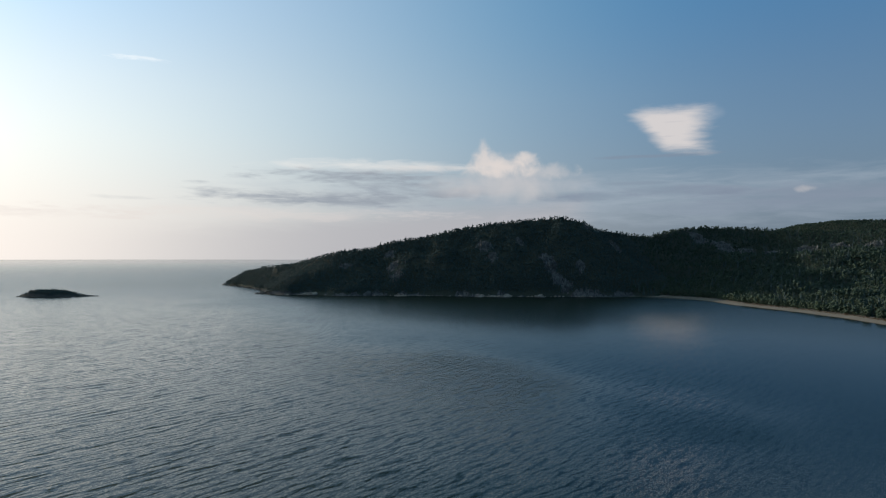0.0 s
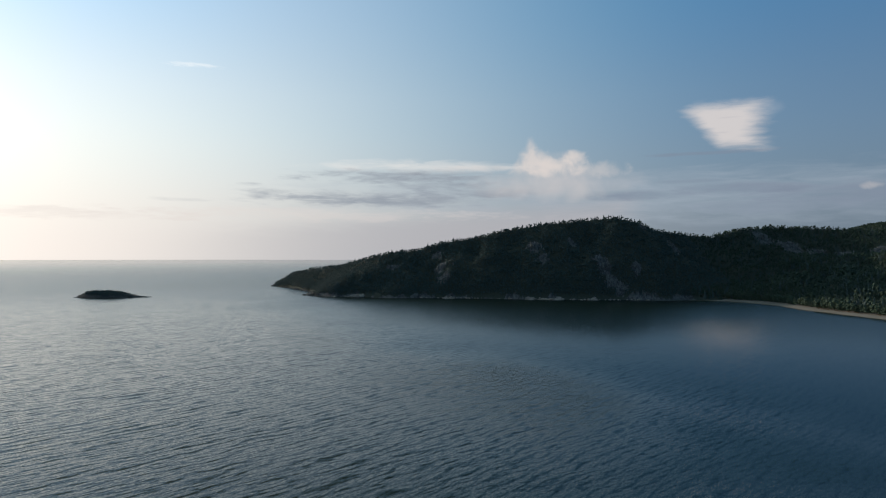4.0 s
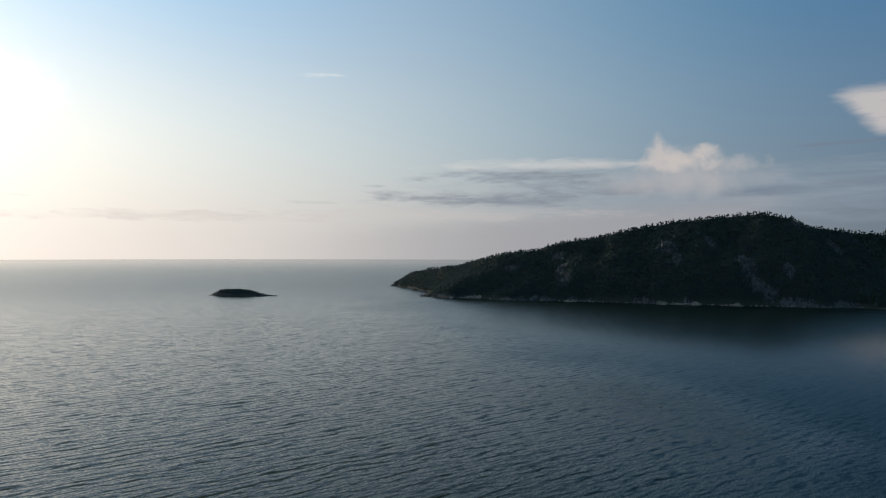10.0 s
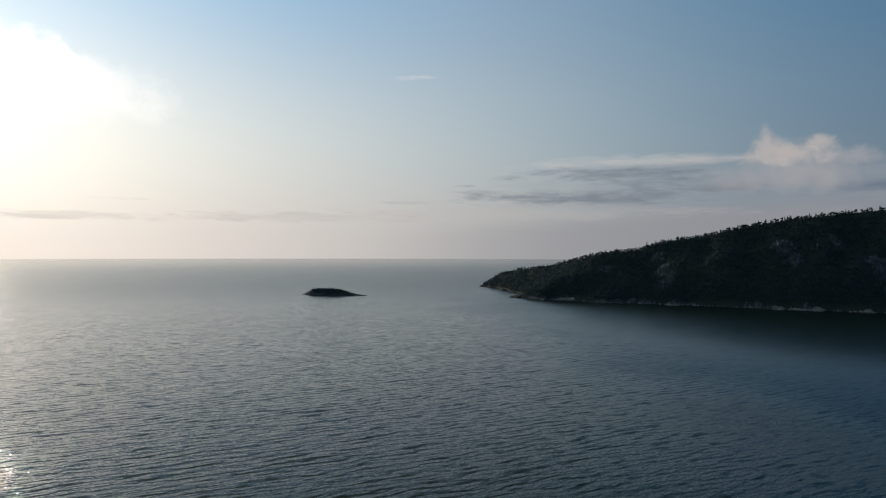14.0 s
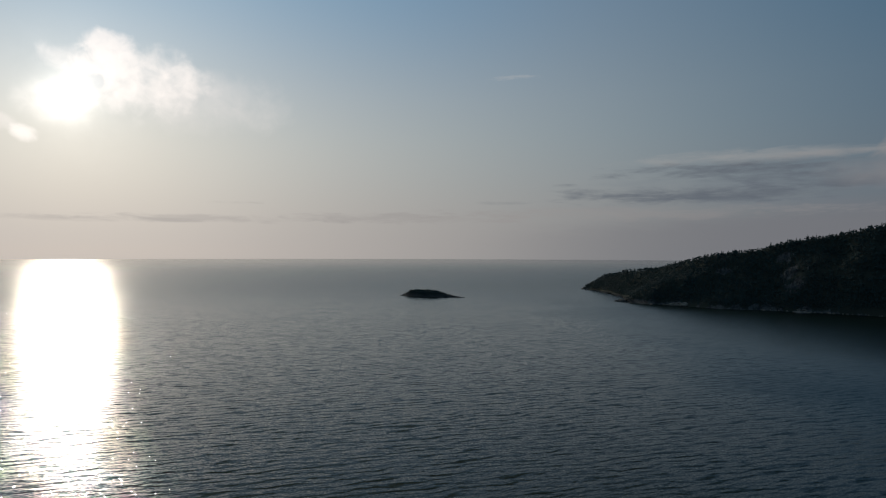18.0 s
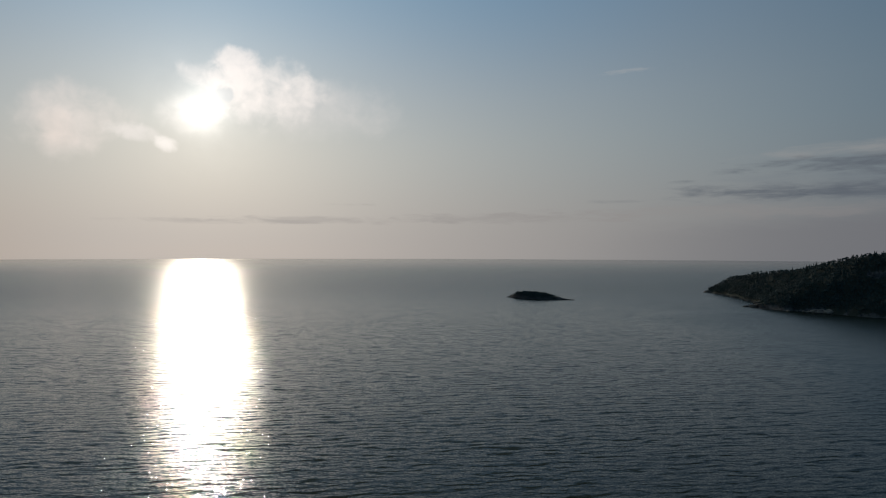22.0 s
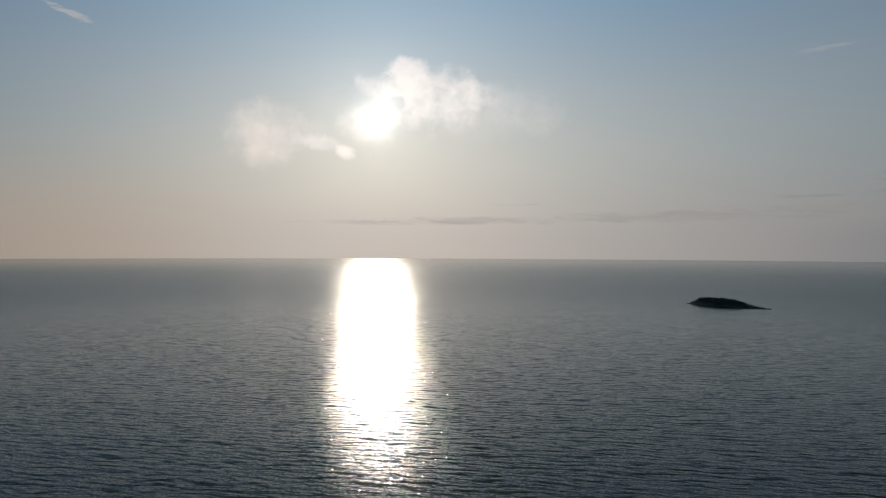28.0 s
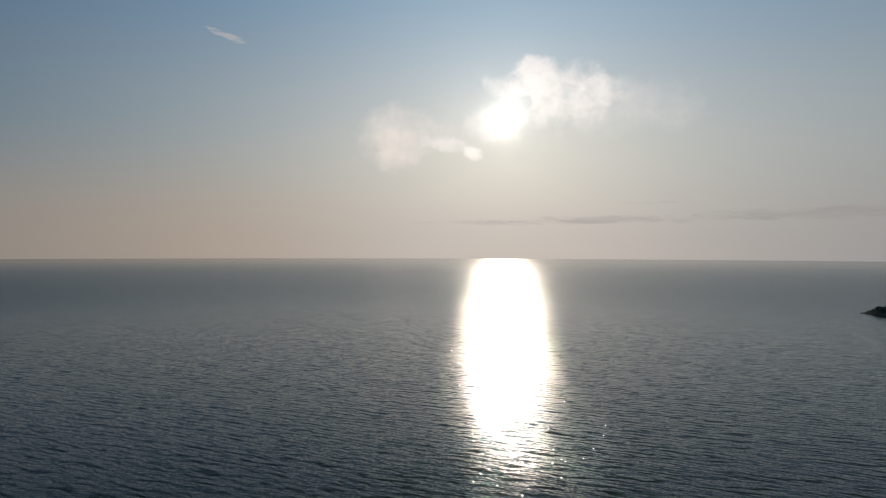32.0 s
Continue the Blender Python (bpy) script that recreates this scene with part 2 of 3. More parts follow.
def water():
    m, n = material("lake water")
    place = n.node("ShaderNodeNewGeometry").outputs["Position"]
    px = n.node("ShaderNodeSeparateXYZ", [place])
    x, y = px.outputs[0], px.outputs[1]
    patch = n.noise(place, 0.006, 3, 0.5)
    # the bay under the headland lies sheltered
    inner = n.ramp(n.math("ADD", x, n.math("MULTIPLY", n.math("SUBTRACT", patch, 0.5), 260.0)), 90.0, 320.0)
    sheltered = n.math("MULTIPLY", inner, n.ramp(y, 1000.0, 700.0))
    open_water = n.math("MULTIPLY_ADD", sheltered, -0.64, 1.0)

    def slope(sx, sy, turn, seed, detail=2.0):
        spin = n.node("ShaderNodeVectorRotate", {"Vector": place, "Angle": radians(turn)}, rotation_type="Z_AXIS").outputs[0]
        at = n.vec("ADD", n.vec("MULTIPLY", spin, (sx, sy, 0.0)), (seed, seed * 1.7, seed * 0.3))
        return n.math("SUBTRACT", n.noise(at, 1.0, detail, 0.55), 0.5)

    # wave trains running in from the north-north-west: broken crests, tilted only on the southern faces that the camera
    # sees
    def train(length, az_from, seed, wander):
        """How steep the near faces are, nought to one, and the way they face."""
        a = radians(az_from)
        run = n.vec("DOT_PRODUCT", place, (math.sin(a), math.cos(a), 0.0))
        crest = n.vec("DOT_PRODUCT", place, (math.cos(a), -math.sin(a), 0.0))
        at = n.node("ShaderNodeCombineXYZ", [n.math("MULTIPLY", crest, 0.75 / length), n.math("MULTIPLY", run, 1.5 / length), seed]).outputs[0]
        drift = n.noise(n.vec("MULTIPLY", at, (0.35, 0.35, 1.0)), 1.0, 2.0, 0.5)
        height = n.noise(n.vec("ADD", at, (seed * 3.1, 7.7, 0.0)), 0.55, 2.0, 0.6)
        phase = n.math("ADD", n.math("MULTIPLY", run, 6.2832 / length), n.math("MULTIPLY", drift, wander))
        swell = n.math("MULTIPLY", n.math("SINE", phase), n.ramp(height, 0.40, 0.68, 0.25, 1.0))
        return n.ramp(swell, 0.08, 0.95, 0.0, 1.0, False), (-math.sin(a), -math.cos(a))

    # normals lean to a point near the camera path, by distance, fitting the view
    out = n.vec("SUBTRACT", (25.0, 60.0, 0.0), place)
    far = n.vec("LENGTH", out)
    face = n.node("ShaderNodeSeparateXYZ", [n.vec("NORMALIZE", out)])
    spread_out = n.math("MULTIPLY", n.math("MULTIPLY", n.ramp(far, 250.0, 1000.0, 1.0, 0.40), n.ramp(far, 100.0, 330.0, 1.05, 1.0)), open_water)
    fine = n.math("MULTIPLY", n.ramp(far, 300.0, 1300.0, 1.0, 0.72), open_water)
    ripples = n.math("MULTIPLY", slope(1.2, 4.0, -12, 21.0, 3.0), fine)
    side = n.math("MULTIPLY", slope(2.2, 4.6, -16, 31.0, 3.0), n.math("MULTIPLY", fine, n.ramp(far, 80.0, 700.0, 0.95, 1.0, False)))
    rest = n.math("SUBTRACT", n.ramp(far, 60.0, 900.0, -0.062, 0.035, False), n.ramp(far, 900.0, 4500.0, 0.0, 0.04))
    # waves flattened far out: reflected sky stands in for the horizon haze
    far_flat = n.ramp(far, 1200.0, 4800.0, 1.0, 0.0)
    # further lean in the bay, fitted to how dark it looks in view
    rest = n.math("ADD", rest, n.math("MULTIPLY", n.ramp(sheltered, 0.0, 0.85), n.ramp(far, 210.0, 560.0, 0.12, 0.042)))
    lean = n.math("MULTIPLY", n.math("ADD", rest, n.math("MULTIPLY", ripples, 0.38)), far_flat)
    across = n.math("MULTIPLY", side, n.math("MULTIPLY_ADD", n.math("MULTIPLY", side, side), 9.0, 0.92))
    sx = n.math("SUBTRACT", n.math("MULTIPLY", face.outputs[0], lean), n.math("MULTIPLY", face.outputs[1], across))
    sy = n.math("ADD", n.math("MULTIPLY", face.outputs[1], lean), n.math("MULTIPLY", face.outputs[0], across))
    reach = n.math("MULTIPLY", spread_out, far_flat)
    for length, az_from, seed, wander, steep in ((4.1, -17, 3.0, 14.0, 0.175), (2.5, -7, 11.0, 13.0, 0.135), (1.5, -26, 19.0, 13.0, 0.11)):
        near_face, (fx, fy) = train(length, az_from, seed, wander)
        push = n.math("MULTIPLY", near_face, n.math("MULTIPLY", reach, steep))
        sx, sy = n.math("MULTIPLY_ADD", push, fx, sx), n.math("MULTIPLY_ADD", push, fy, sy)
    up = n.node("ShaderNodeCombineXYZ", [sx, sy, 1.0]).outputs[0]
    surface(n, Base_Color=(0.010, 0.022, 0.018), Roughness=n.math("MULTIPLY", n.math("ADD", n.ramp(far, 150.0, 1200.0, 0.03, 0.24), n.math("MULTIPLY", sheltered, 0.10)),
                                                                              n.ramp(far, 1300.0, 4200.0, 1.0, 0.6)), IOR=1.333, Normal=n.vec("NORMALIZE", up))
    return m


def foliage(name, dark, light):
    m, n = material(name)
    geo = n.node("ShaderNodeNewGeometry")
    place = geo.outputs["Position"]
    piece = n.math("ADD", n.math("MULTIPLY", geo.outputs["Random Per Island"], 0.6),
                   n.math("MULTIPLY", n.node("ShaderNodeObjectInfo").outputs["Random"], 0.4))
    stands = n.noise(place, 0.02, 3, 0.6)
    leaves = n.noise(place, 1.6, 3, 0.65)
    f = n.math("ADD", n.math("MULTIPLY", piece, 0.55), n.math("MULTIPLY", stands, 0.45))
    c = n.mix(n.ramp(f, 0.2, 0.8), dark, light)
    c = n.mix(n.ramp(leaves, 0.35, 0.7, 0.0, 0.35), c, tuple(v * 0.6 for v in dark))
    bump = n.node("ShaderNodeBump", {"Strength": 0.7, "Distance": 0.3, "Height": leaves}).outputs[0]
    surface(n, Base_Color=c, Roughness=0.75, Normal=bump)
    return m


def rock(name, dark, light):
    m, n = material(name)
    place = n.node("ShaderNodeNewGeometry").outputs["Position"]
    broad = n.noise(place, 0.12, 5, 0.6)
    fine = n.noise(place, 1.1, 5, 0.65)
    cracks = n.noise(n.vec("MULTIPLY", place, (1.0, 1.0, 0.2)), 0.35, 4, 0.7, 0.6)
    c = n.mix(n.ramp(broad, 0.3, 0.7), dark, light)
    c = n.mix(n.ramp(fine, 0.45, 0.75, 0.0, 0.5), c, tuple(v * 0.5 for v in dark))
    c = n.mix(n.ramp(cracks, 0.36, 0.44, 0.7, 0.0), c, tuple(v * 0.3 for v in dark))
    bump = n.node("ShaderNodeBump", {"Strength": 0.9, "Distance": 0.8, "Height": n.math("ADD", fine, cracks)}).outputs[0]
    surface(n, Base_Color=c, Roughness=0.85, Normal=bump)
    return m


def hillside():
    m, n = material("forest floor and rock")
    geo = n.node("ShaderNodeNewGeometry")
    place = geo.outputs["Position"]
    bare = n.node("ShaderNodeAttribute", attribute_name="bare_rock").outputs["Fac"]
    fine = n.noise(place, 0.6, 5, 0.65)
    streak = n.noise(n.vec("MULTIPLY", place, (1.0, 1.0, 0.15)), 0.22, 5, 0.7, 0.5)
    soil = n.mix(fine, (0.036, 0.046, 0.038), (0.080, 0.088, 0.064))
    stone = n.mix(n.ramp(streak, 0.35, 0.65), (0.042, 0.044, 0.046), (0.18, 0.178, 0.178))
    bare = n.ramp(n.math("ADD", bare, n.math("MULTIPLY", n.math("SUBTRACT", streak, 0.5), 0.9)), 0.35, 0.6)
    bump = n.node("ShaderNodeBump", {"Strength": 0.8, "Distance": 1.2, "Height": n.math("ADD", fine, streak)}).outputs[0]
    surface(n, Base_Color=n.mix(bare, soil, stone), Roughness=0.9, Normal=bump)
    return m


def sand():
    m, n = material("beach sand")
    place = n.node("ShaderNodeNewGeometry").outputs["Position"]
    z = n.node("ShaderNodeSeparateXYZ", [place]).outputs[2]
    broad = n.noise(place, 0.08, 4, 0.6)
    fine = n.noise(place, 2.5, 4, 0.7)
    dry = n.mix(broad, (0.21, 0.185, 0.16), (0.36, 0.32, 0.28))
    c = n.mix(n.ramp(z, 0.1, 0.5), (0.15, 0.12, 0.09), dry)
    c = n.mix(n.ramp(fine, 0.5, 0.8, 0.0, 0.6), c, (0.14, 0.11, 0.08))
    surface(n, Base_Color=c, Roughness=0.9, Normal=n.node("ShaderNodeBump", {"Strength": 0.5, "Distance": 0.15, "Height": fine}).outputs[0])
    return m


def bark():
    m, n = material("bark")
    place = n.node("ShaderNodeNewGeometry").outputs["Position"]
    surface(n, Base_Color=n.mix(n.noise(n.vec("MULTIPLY", place, (1, 1, 0.2)), 6.0, 4), (0.05, 0.038, 0.028), (0.16, 0.13, 0.10)), Roughness=0.9)
    return m


WATER, GROUND, SAND, BARK = water(), hillside(), sand(), bark()
LEAF = foliage("broad leaves", (0.023, 0.049, 0.036), (0.050, 0.086, 0.048))
# the headland's broad leaves: haze put into the colour, lighter and bluer
HAZY_LEAF = foliage("hazy broad leaves", (0.041, 0.074, 0.073), (0.070, 0.115, 0.102))
NEEDLE = foliage("conifer needles", (0.036, 0.066, 0.068), (0.060, 0.100, 0.092))
SCRUB = foliage("rusty scrub", (0.10, 0.055, 0.025), (0.17, 0.11, 0.05))
PALE_ROCK = rock("pale shore rock", (0.25, 0.215, 0.19), (0.52, 0.46, 0.41))
DARK_ROCK = rock("dark wet rock", (0.048, 0.048, 0.047), (0.15, 0.143, 0.136))

# ---- the lay of the land ----
COAST = [(300, 1145), (305, 1040), (307, 983), (303, 925), (284, 868), (297, 828), (322, 815), (358, 780), (423, 735), (474, 699), (521, 659),
         (579, 618), (613, 598), (654, 575), (700, 558), (722, 530), (728, 490), (722, 454), (691, 400), (669, 329), (640, 262), (613, 224),
         (576, 152), (550, 40), (530, -150), (500, -420), (1980, -420), (1980, 1500), (1000, 1400), (700, 1180), (520, 1080), (430, 1130), (345, 1195)]
# crest of the hills: place, height, steepness of the rise from the shore
CREST = [(297, 1140, 1.5, 0.8), (314, 1146, 9, 0.8), (328, 1119, 22, 0.85), (340, 1040, 31, 0.8), (366, 984, 36, 0.8), (375, 935, 43, 0.85), (380, 900, 50, 0.85),
         (402, 872, 58, 0.85), (437, 844, 63, 0.85), (472, 819, 75, 0.85), (510, 796, 81, 0.85), (546, 772, 92, 0.85), (584, 750, 100, 0.85),
         (621, 726, 106, 0.85), (657, 701, 110, 0.85), (682, 677, 113, 0.9), (708, 655, 107, 0.95), (735, 656, 96, 0.8), (790, 646, 90, 1.0),
         (864, 648, 86, 1.5), (948, 652, 101, 2.1), (1032, 651, 106, 2.3), (1082, 626, 106, 2.4), (1113, 590, 103, 2.4), (1180, 480, 97, 2.4),
         (1230, 330, 100, 2.4), (1250, 100, 98, 2.4), (1250, -250, 95, 2.4)]


def lattice(x, y, seed):
    """Smooth random values over the plan, one lattice cell to a unit."""
    xi, yi = np.floor(x), np.floor(y)
    fx, fy = x - xi, y - yi
    fx, fy = fx * fx * (3 - 2 * fx), fy * fy * (3 - 2 * fy)

    def corner(i, j):
        s = np.sin((xi + i) * 127.1 + (yi + j) * 311.7 + seed * 74.7) * 43758.5453
        return s - np.floor(s)
    top = corner(0, 0) * (1 - fx) + corner(1, 0) * fx
    low = corner(0, 1) * (1 - fx) + corner(1, 1) * fx
    return top * (1 - fy) + low * fy - 0.5


def rough(x, y, size, seed, octaves=4):
    out = 0
    for k in range(octaves):
        out = out + lattice(x / size * 2 ** k, y / size * 2 ** k, seed + k) / 2 ** k
    return out


def along(x, y, line):
    """Distance to a polyline, and the values that the line carries at the nearest point; side > 0 left of the line."""
    line = np.array(line, float)
    best = np.full(x.shape, 1e18)
    values = np.zeros(x.shape + (line.shape[1] - 2,))
    side = np.zeros(x.shape)
    for a, b in zip(line[:-1], line[1:]):
        d = b - a
        t = np.clip(((x - a[0]) * d[0] + (y - a[1]) * d[1]) / (d[0] ** 2 + d[1] ** 2), 0, 1)
        r = (x - a[0] - t * d[0]) ** 2 + (y - a[1] - t * d[1]) ** 2
        nearer = r < best
        best = np.where(nearer, r, best)
        side = np.where(nearer, d[0] * (y - a[1]) - d[1] * (x - a[0]), side)
        for k in range(values.shape[-1]):
            values[..., k] = np.where(nearer, a[2 + k] + t * d[2 + k], values[..., k])
    return np.sqrt(best), values, side


def inside(x, y, ring):
    hit = np.zeros(x.shape, bool)
    for (ax, ay), (bx, by) in zip(ring, ring[1:] + ring[:1]):
        if ay != by:
            hit ^= ((ay > y) != (by > y)) & (x < (bx - ax) * (y - ay) / (by - ay) + ax)
    return hit


def step(x, lo, hi):
    t = np.clip((x - lo) / (hi - lo), 0, 1)
    return t * t * (3 - 2 * t)


def land(x, y):
    """Height of the land, distance inshore (negative: out on the water), distance to the crest, side of the crest."""
    bend = 3 + 12 * step(y, 540, 600)
    wx, wy = x + rough(x, y, 45, 5, 3) * bend, y + rough(x, y, 45, 9, 3) * bend
    shore, _, _ = along(wx, wy, COAST + COAST[:1])
    shore = np.where(inside(wx, wy, COAST), shore, -shore)
    crest, v, side = along(x, y, CREST)
    top, power = v[..., 0], v[..., 1]
    inland = step(x - y, 90, 230)
    s = np.clip(shore, 0, None) / (np.clip(shore, 0, None) + crest + 1e-6)
    bench = np.where(s < 0.72, 0.47 * (s / 0.72) ** 1.7, 0.47 + 0.53 * (np.clip(s - 0.72, 0, 1) / 0.28) ** 1.1)
    h = top * (s ** power * (1 - inland) + bench * inland)
    h = h * (1 + 0.22 * rough(x, y, 70, 2, 4) * (1 - s) * 2) + (rough(x, y, 30, 7, 4) * 7 + rough(x, y, 62, 27, 3) * 14) * step(shore, 30 * inland, 40 + 80 * inland) * (1 - step(s, 0.75, 1.0))
    h = h + 11 * np.exp(-((s - 0.64 - 0.10 * rough(x, y, 160, 31, 2)) / 0.05) ** 2) * inland * step(shore, 60, 140)
    h = h + 2.0 * step(shore, 24, 36)
    far = 138 * np.exp(-((x - 1640) / 260) ** 2 - ((y - 660) / 420) ** 2)
    h = np.where(far > h, far + rough(x, y, 90, 3, 4) * 8, h)
    h = np.minimum(h, 0.4 + 2.2 * np.clip(shore, 0, None))
    return np.where(shore > 0, h, np.maximum(shore * 0.35, -6)), shore, crest, side


def mesh_object(name, verts, faces, mat, parent=None, smooth=False):
    """A mesh object from arrays of corners and of faces with one number of corners."""
    me = bpy.data.meshes.new(name)
    verts, faces = np.asarray(verts, np.float32), np.asarray(faces, np.int32)
    me.vertices.add(len(verts))
    me.vertices.foreach_set("co", verts.ravel())
    k = faces.shape[1]
    me.loops.add(faces.size)
    me.loops.foreach_set("vertex_index", faces.ravel())
    me.polygons.add(len(faces))
    me.polygons.foreach_set("loop_start", np.arange(0, faces.size, k, dtype=np.int32))
    me.polygons.foreach_set("use_smooth", np.full(len(faces), smooth))
    me.update(calc_edges=True)
    me.validate()
    me.materials.append(mat)
    ob = new(name, me)
    if parent:
        ob.parent = parent
    return ob


def sheet(name, xs, ys, mat, height):
    gx, gy = np.meshgrid(xs, ys)
    z = height(gx, gy)
    n, m = len(xs), len(ys)
    i = (np.arange(m - 1)[:, None] * n + np.arange(n - 1)[None, :]).ravel()
    return mesh_object(name, np.stack([gx.ravel(), gy.ravel(), z.ravel()], 1), np.stack([i, i + 1, i + n + 1, i + n], 1), mat, smooth=True)


# bare rock faces on the hillside, some standing in for mist wisps: place and radius
BARE = [(395, 834, 41, 8), (455, 808, 62, 7), (446, 782, 46, 9), (440, 762, 30, 8), (562, 713, 74, 10), (560, 690, 58, 7), (623, 645, 56, 8),
        (621, 634, 43, 9), (618, 620, 27, 7), (627, 611, 15, 8), (612, 688, 84, 7), (657, 609, 43, 7), (747, 622, 68, 8), (712, 648, 100, 6),
        (975, 632, 84, 17), (1003, 602, 74, 18), (1025, 570, 68, 12), (1045, 534, 66, 16), (1085, 500, 70, 16), (1117, 465, 74, 15), (1140, 420, 74, 13)]


def bareness(x, y, z):
    """1 inside the bare faces, falling to 0 round them."""
    out = np.zeros(x.shape)
    for bx, by, bz, r in BARE:
        d = np.sqrt((x - bx) ** 2 + (y - by) ** 2 + ((z - bz) * 0.42) ** 2) / (r * 1.05)
        out = np.maximum(out, step(d + rough(x, y, 5, 17, 3) * 0.7, 1.25, 0.7))
    return out


GX = np.concatenate([np.arange(250, 800, 2.5), np.arange(800, 1985, 8.0)])
GY = np.concatenate([np.arange(-420, 140, 8.0), np.arange(140, 540, 4.0), np.arange(540, 1260, 2.5)])
ground = tagged(sheet("ground", GX, GY, GROUND, lambda x, y: land(x, y)[0]),
                "steep wooded headland of dark rock rising from the lake", "headland", kind="structure")
gx, gy = (a.ravel() for a in np.meshgrid(GX, GY))
gz, gshore, _, _ = land(gx, gy)
rim = step(gshore + rough(gx, gy, 16, 23, 3) * 14, 2.5, -0.5) * step(gx - gy, 200, 120) * step(gy, 960, 890)
mask = ground.data.attributes.new("bare_rock", "FLOAT", "POINT")
mask.data.foreach_set("value", np.maximum(rim, bareness(gx, gy, gz)).astype(np.float32))

# the lake: rings of quads out to the horizon
angles = np.linspace(0, 2 * np.pi, 181)[:-1]
radii = np.concatenate([[1.0], np.geomspace(30, 4960, 60)])
lake_v = np.stack([np.outer(radii, np.cos(angles)).ravel(), np.outer(radii, np.sin(angles)).ravel() + 60, np.zeros(len(radii) * 180)], 1)
ri, ai = np.meshgrid(np.arange(len(radii) - 1), np.arange(180), indexing="ij")
nx = (ai + 1) % 180
lake_f = np.stack([ri * 180 + ai, ri * 180 + 180 + ai, ri * 180 + 180 + nx, ri * 180 + nx], -1).reshape(-1, 4)
lake = tagged(mesh_object("water", lake_v, lake_f, WATER, smooth=True), "dark rippled lake water reaching to the horizon", "lake", kind="structure")

# ---- the beach ----
def strip(name, line, offsets, heights, mat):
    line = np.array(line, float)
    pts = [line[0]]
    for a, b in zip(line[:-1], line[1:]):
        k = max(2, int(np.hypot(*(b - a)) / 6))
        pts += [a + (b - a) * i / k for i in range(1, k + 1)]
    pts = np.array(pts)
    for _ in range(4):
        pts[1:-1] = (pts[:-2] + 2 * pts[1:-1] + pts[2:]) / 4
    t = np.gradient(pts, axis=0)
    t /= np.hypot(t[:, 0], t[:, 1])[:, None]
    across = np.stack([-t[:, 1], t[:, 0]], 1)
    rows = []
    for o, h in zip(offsets, heights):
        q = pts + across * o
        q = q + across * (rough(q[:, 0], q[:, 1], 18, 4, 3) * 2.5)[:, None]
        rows.append(np.column_stack([q, np.full(len(q), h) + rough(q[:, 0], q[:, 1], 9, 6, 3) * 0.25]))
    n = len(pts)
    i = (np.arange(len(offsets) - 1)[:, None] * n + np.arange(n - 1)[None, :]).ravel()
    return mesh_object(name, np.concatenate(rows), np.stack([i, i + 1, i + n + 1, i + n], 1), mat, smooth=True)


beach = tagged(strip("beach", COAST[14:26], (-5, 0, 2.5, 6, 10, 14, 19, 25), (-0.9, 0.1, 0.6, 1.1, 1.5, 2.0, 2.3, 2.0), SAND),
               "narrow pale sandy beach between dark forest and lake", "beach", kind="structure")


# ---- trees ----
def icosphere(sub):
    bm = bmesh.new()
    bmesh.ops.create_icosphere(bm, subdivisions=sub, radius=1)
    v = np.array([p.co[:] for p in bm.verts])
    f = np.array([[p.index for p in q.verts] for q in bm.faces])
    bm.free()
    return v, f


ICO, ICO2 = icosphere(1), icosphere(2)
OCTA = (np.array([(1, 0, 0), (0, 1, 0), (-1, 0, 0), (0, -1, 0), (0, 0, 1), (0, 0, -1.0)]),
        np.array([(0, 1, 4), (1, 2, 4), (2, 3, 4), (3, 0, 4), (1, 0, 5), (2, 1, 5), (3, 2, 5), (0, 3, 5)]))


def broadleaf(rng, clumps, ball=ICO, small=0.11, large=0.19):
    """A broad crown one metre high over its trunk: clumps of leaves set round and over each other."""
    V, F, n = [], [], 0
    for k in range(clumps):
        a, hgt = rng.uniform(0, 6.28), rng.uniform(0.32, 0.92)
        reach = rng.uniform(0.06, 0.30) * math.sin(math.pi * min(1, (hgt - 0.15) / 0.85)) ** 0.6
        size = rng.uniform(small, large)
        v = ball[0] * (1 + rng.uniform(-0.3, 0.3, (len(ball[0]), 1))) * size * np.array([1, 1, 0.85])
        V.append(v + np.array([math.cos(a) * reach, math.sin(a) * reach, hgt - 0.08]))
        F.append(ball[1] + n)
        n += len(v)
    return np.concatenate(V), np.concatenate(F)


def conifer(rng, tiers, sides):
    """A narrow spruce crown one metre high: ragged whorls of drooping boughs."""
    V, F, n = [], [], 0
    width = rng.uniform(0.15, 0.21)
    for k in range(tiers):
        f = k / tiers
        base = 0.12 + 0.80 * f
        top = min(1.0, base + 1.7 * 0.88 / tiers)
        r = width * (1 - f) ** 0.85 + 0.015
        a = np.arange(sides) * 6.2832 / sides + rng.uniform(0, 6.28)
        rr = r * rng.uniform(0.55, 1.25, sides)
        zz = base + rng.uniform(-0.04, 0.03, sides)
        V.append(np.concatenate([np.stack([np.cos(a) * rr, np.sin(a) * rr, zz], 1), [[0, 0, top]], [[0, 0, base + 0.05]]]))
        i = np.arange(sides)
        j = (i + 1) % sides
        F.append(np.concatenate([np.stack([i, j, i * 0 + sides], 1), np.stack([j, i, i * 0 + sides + 1], 1)]) + n)
        n += sides + 2
    return np.concatenate(V), np.concatenate(F)


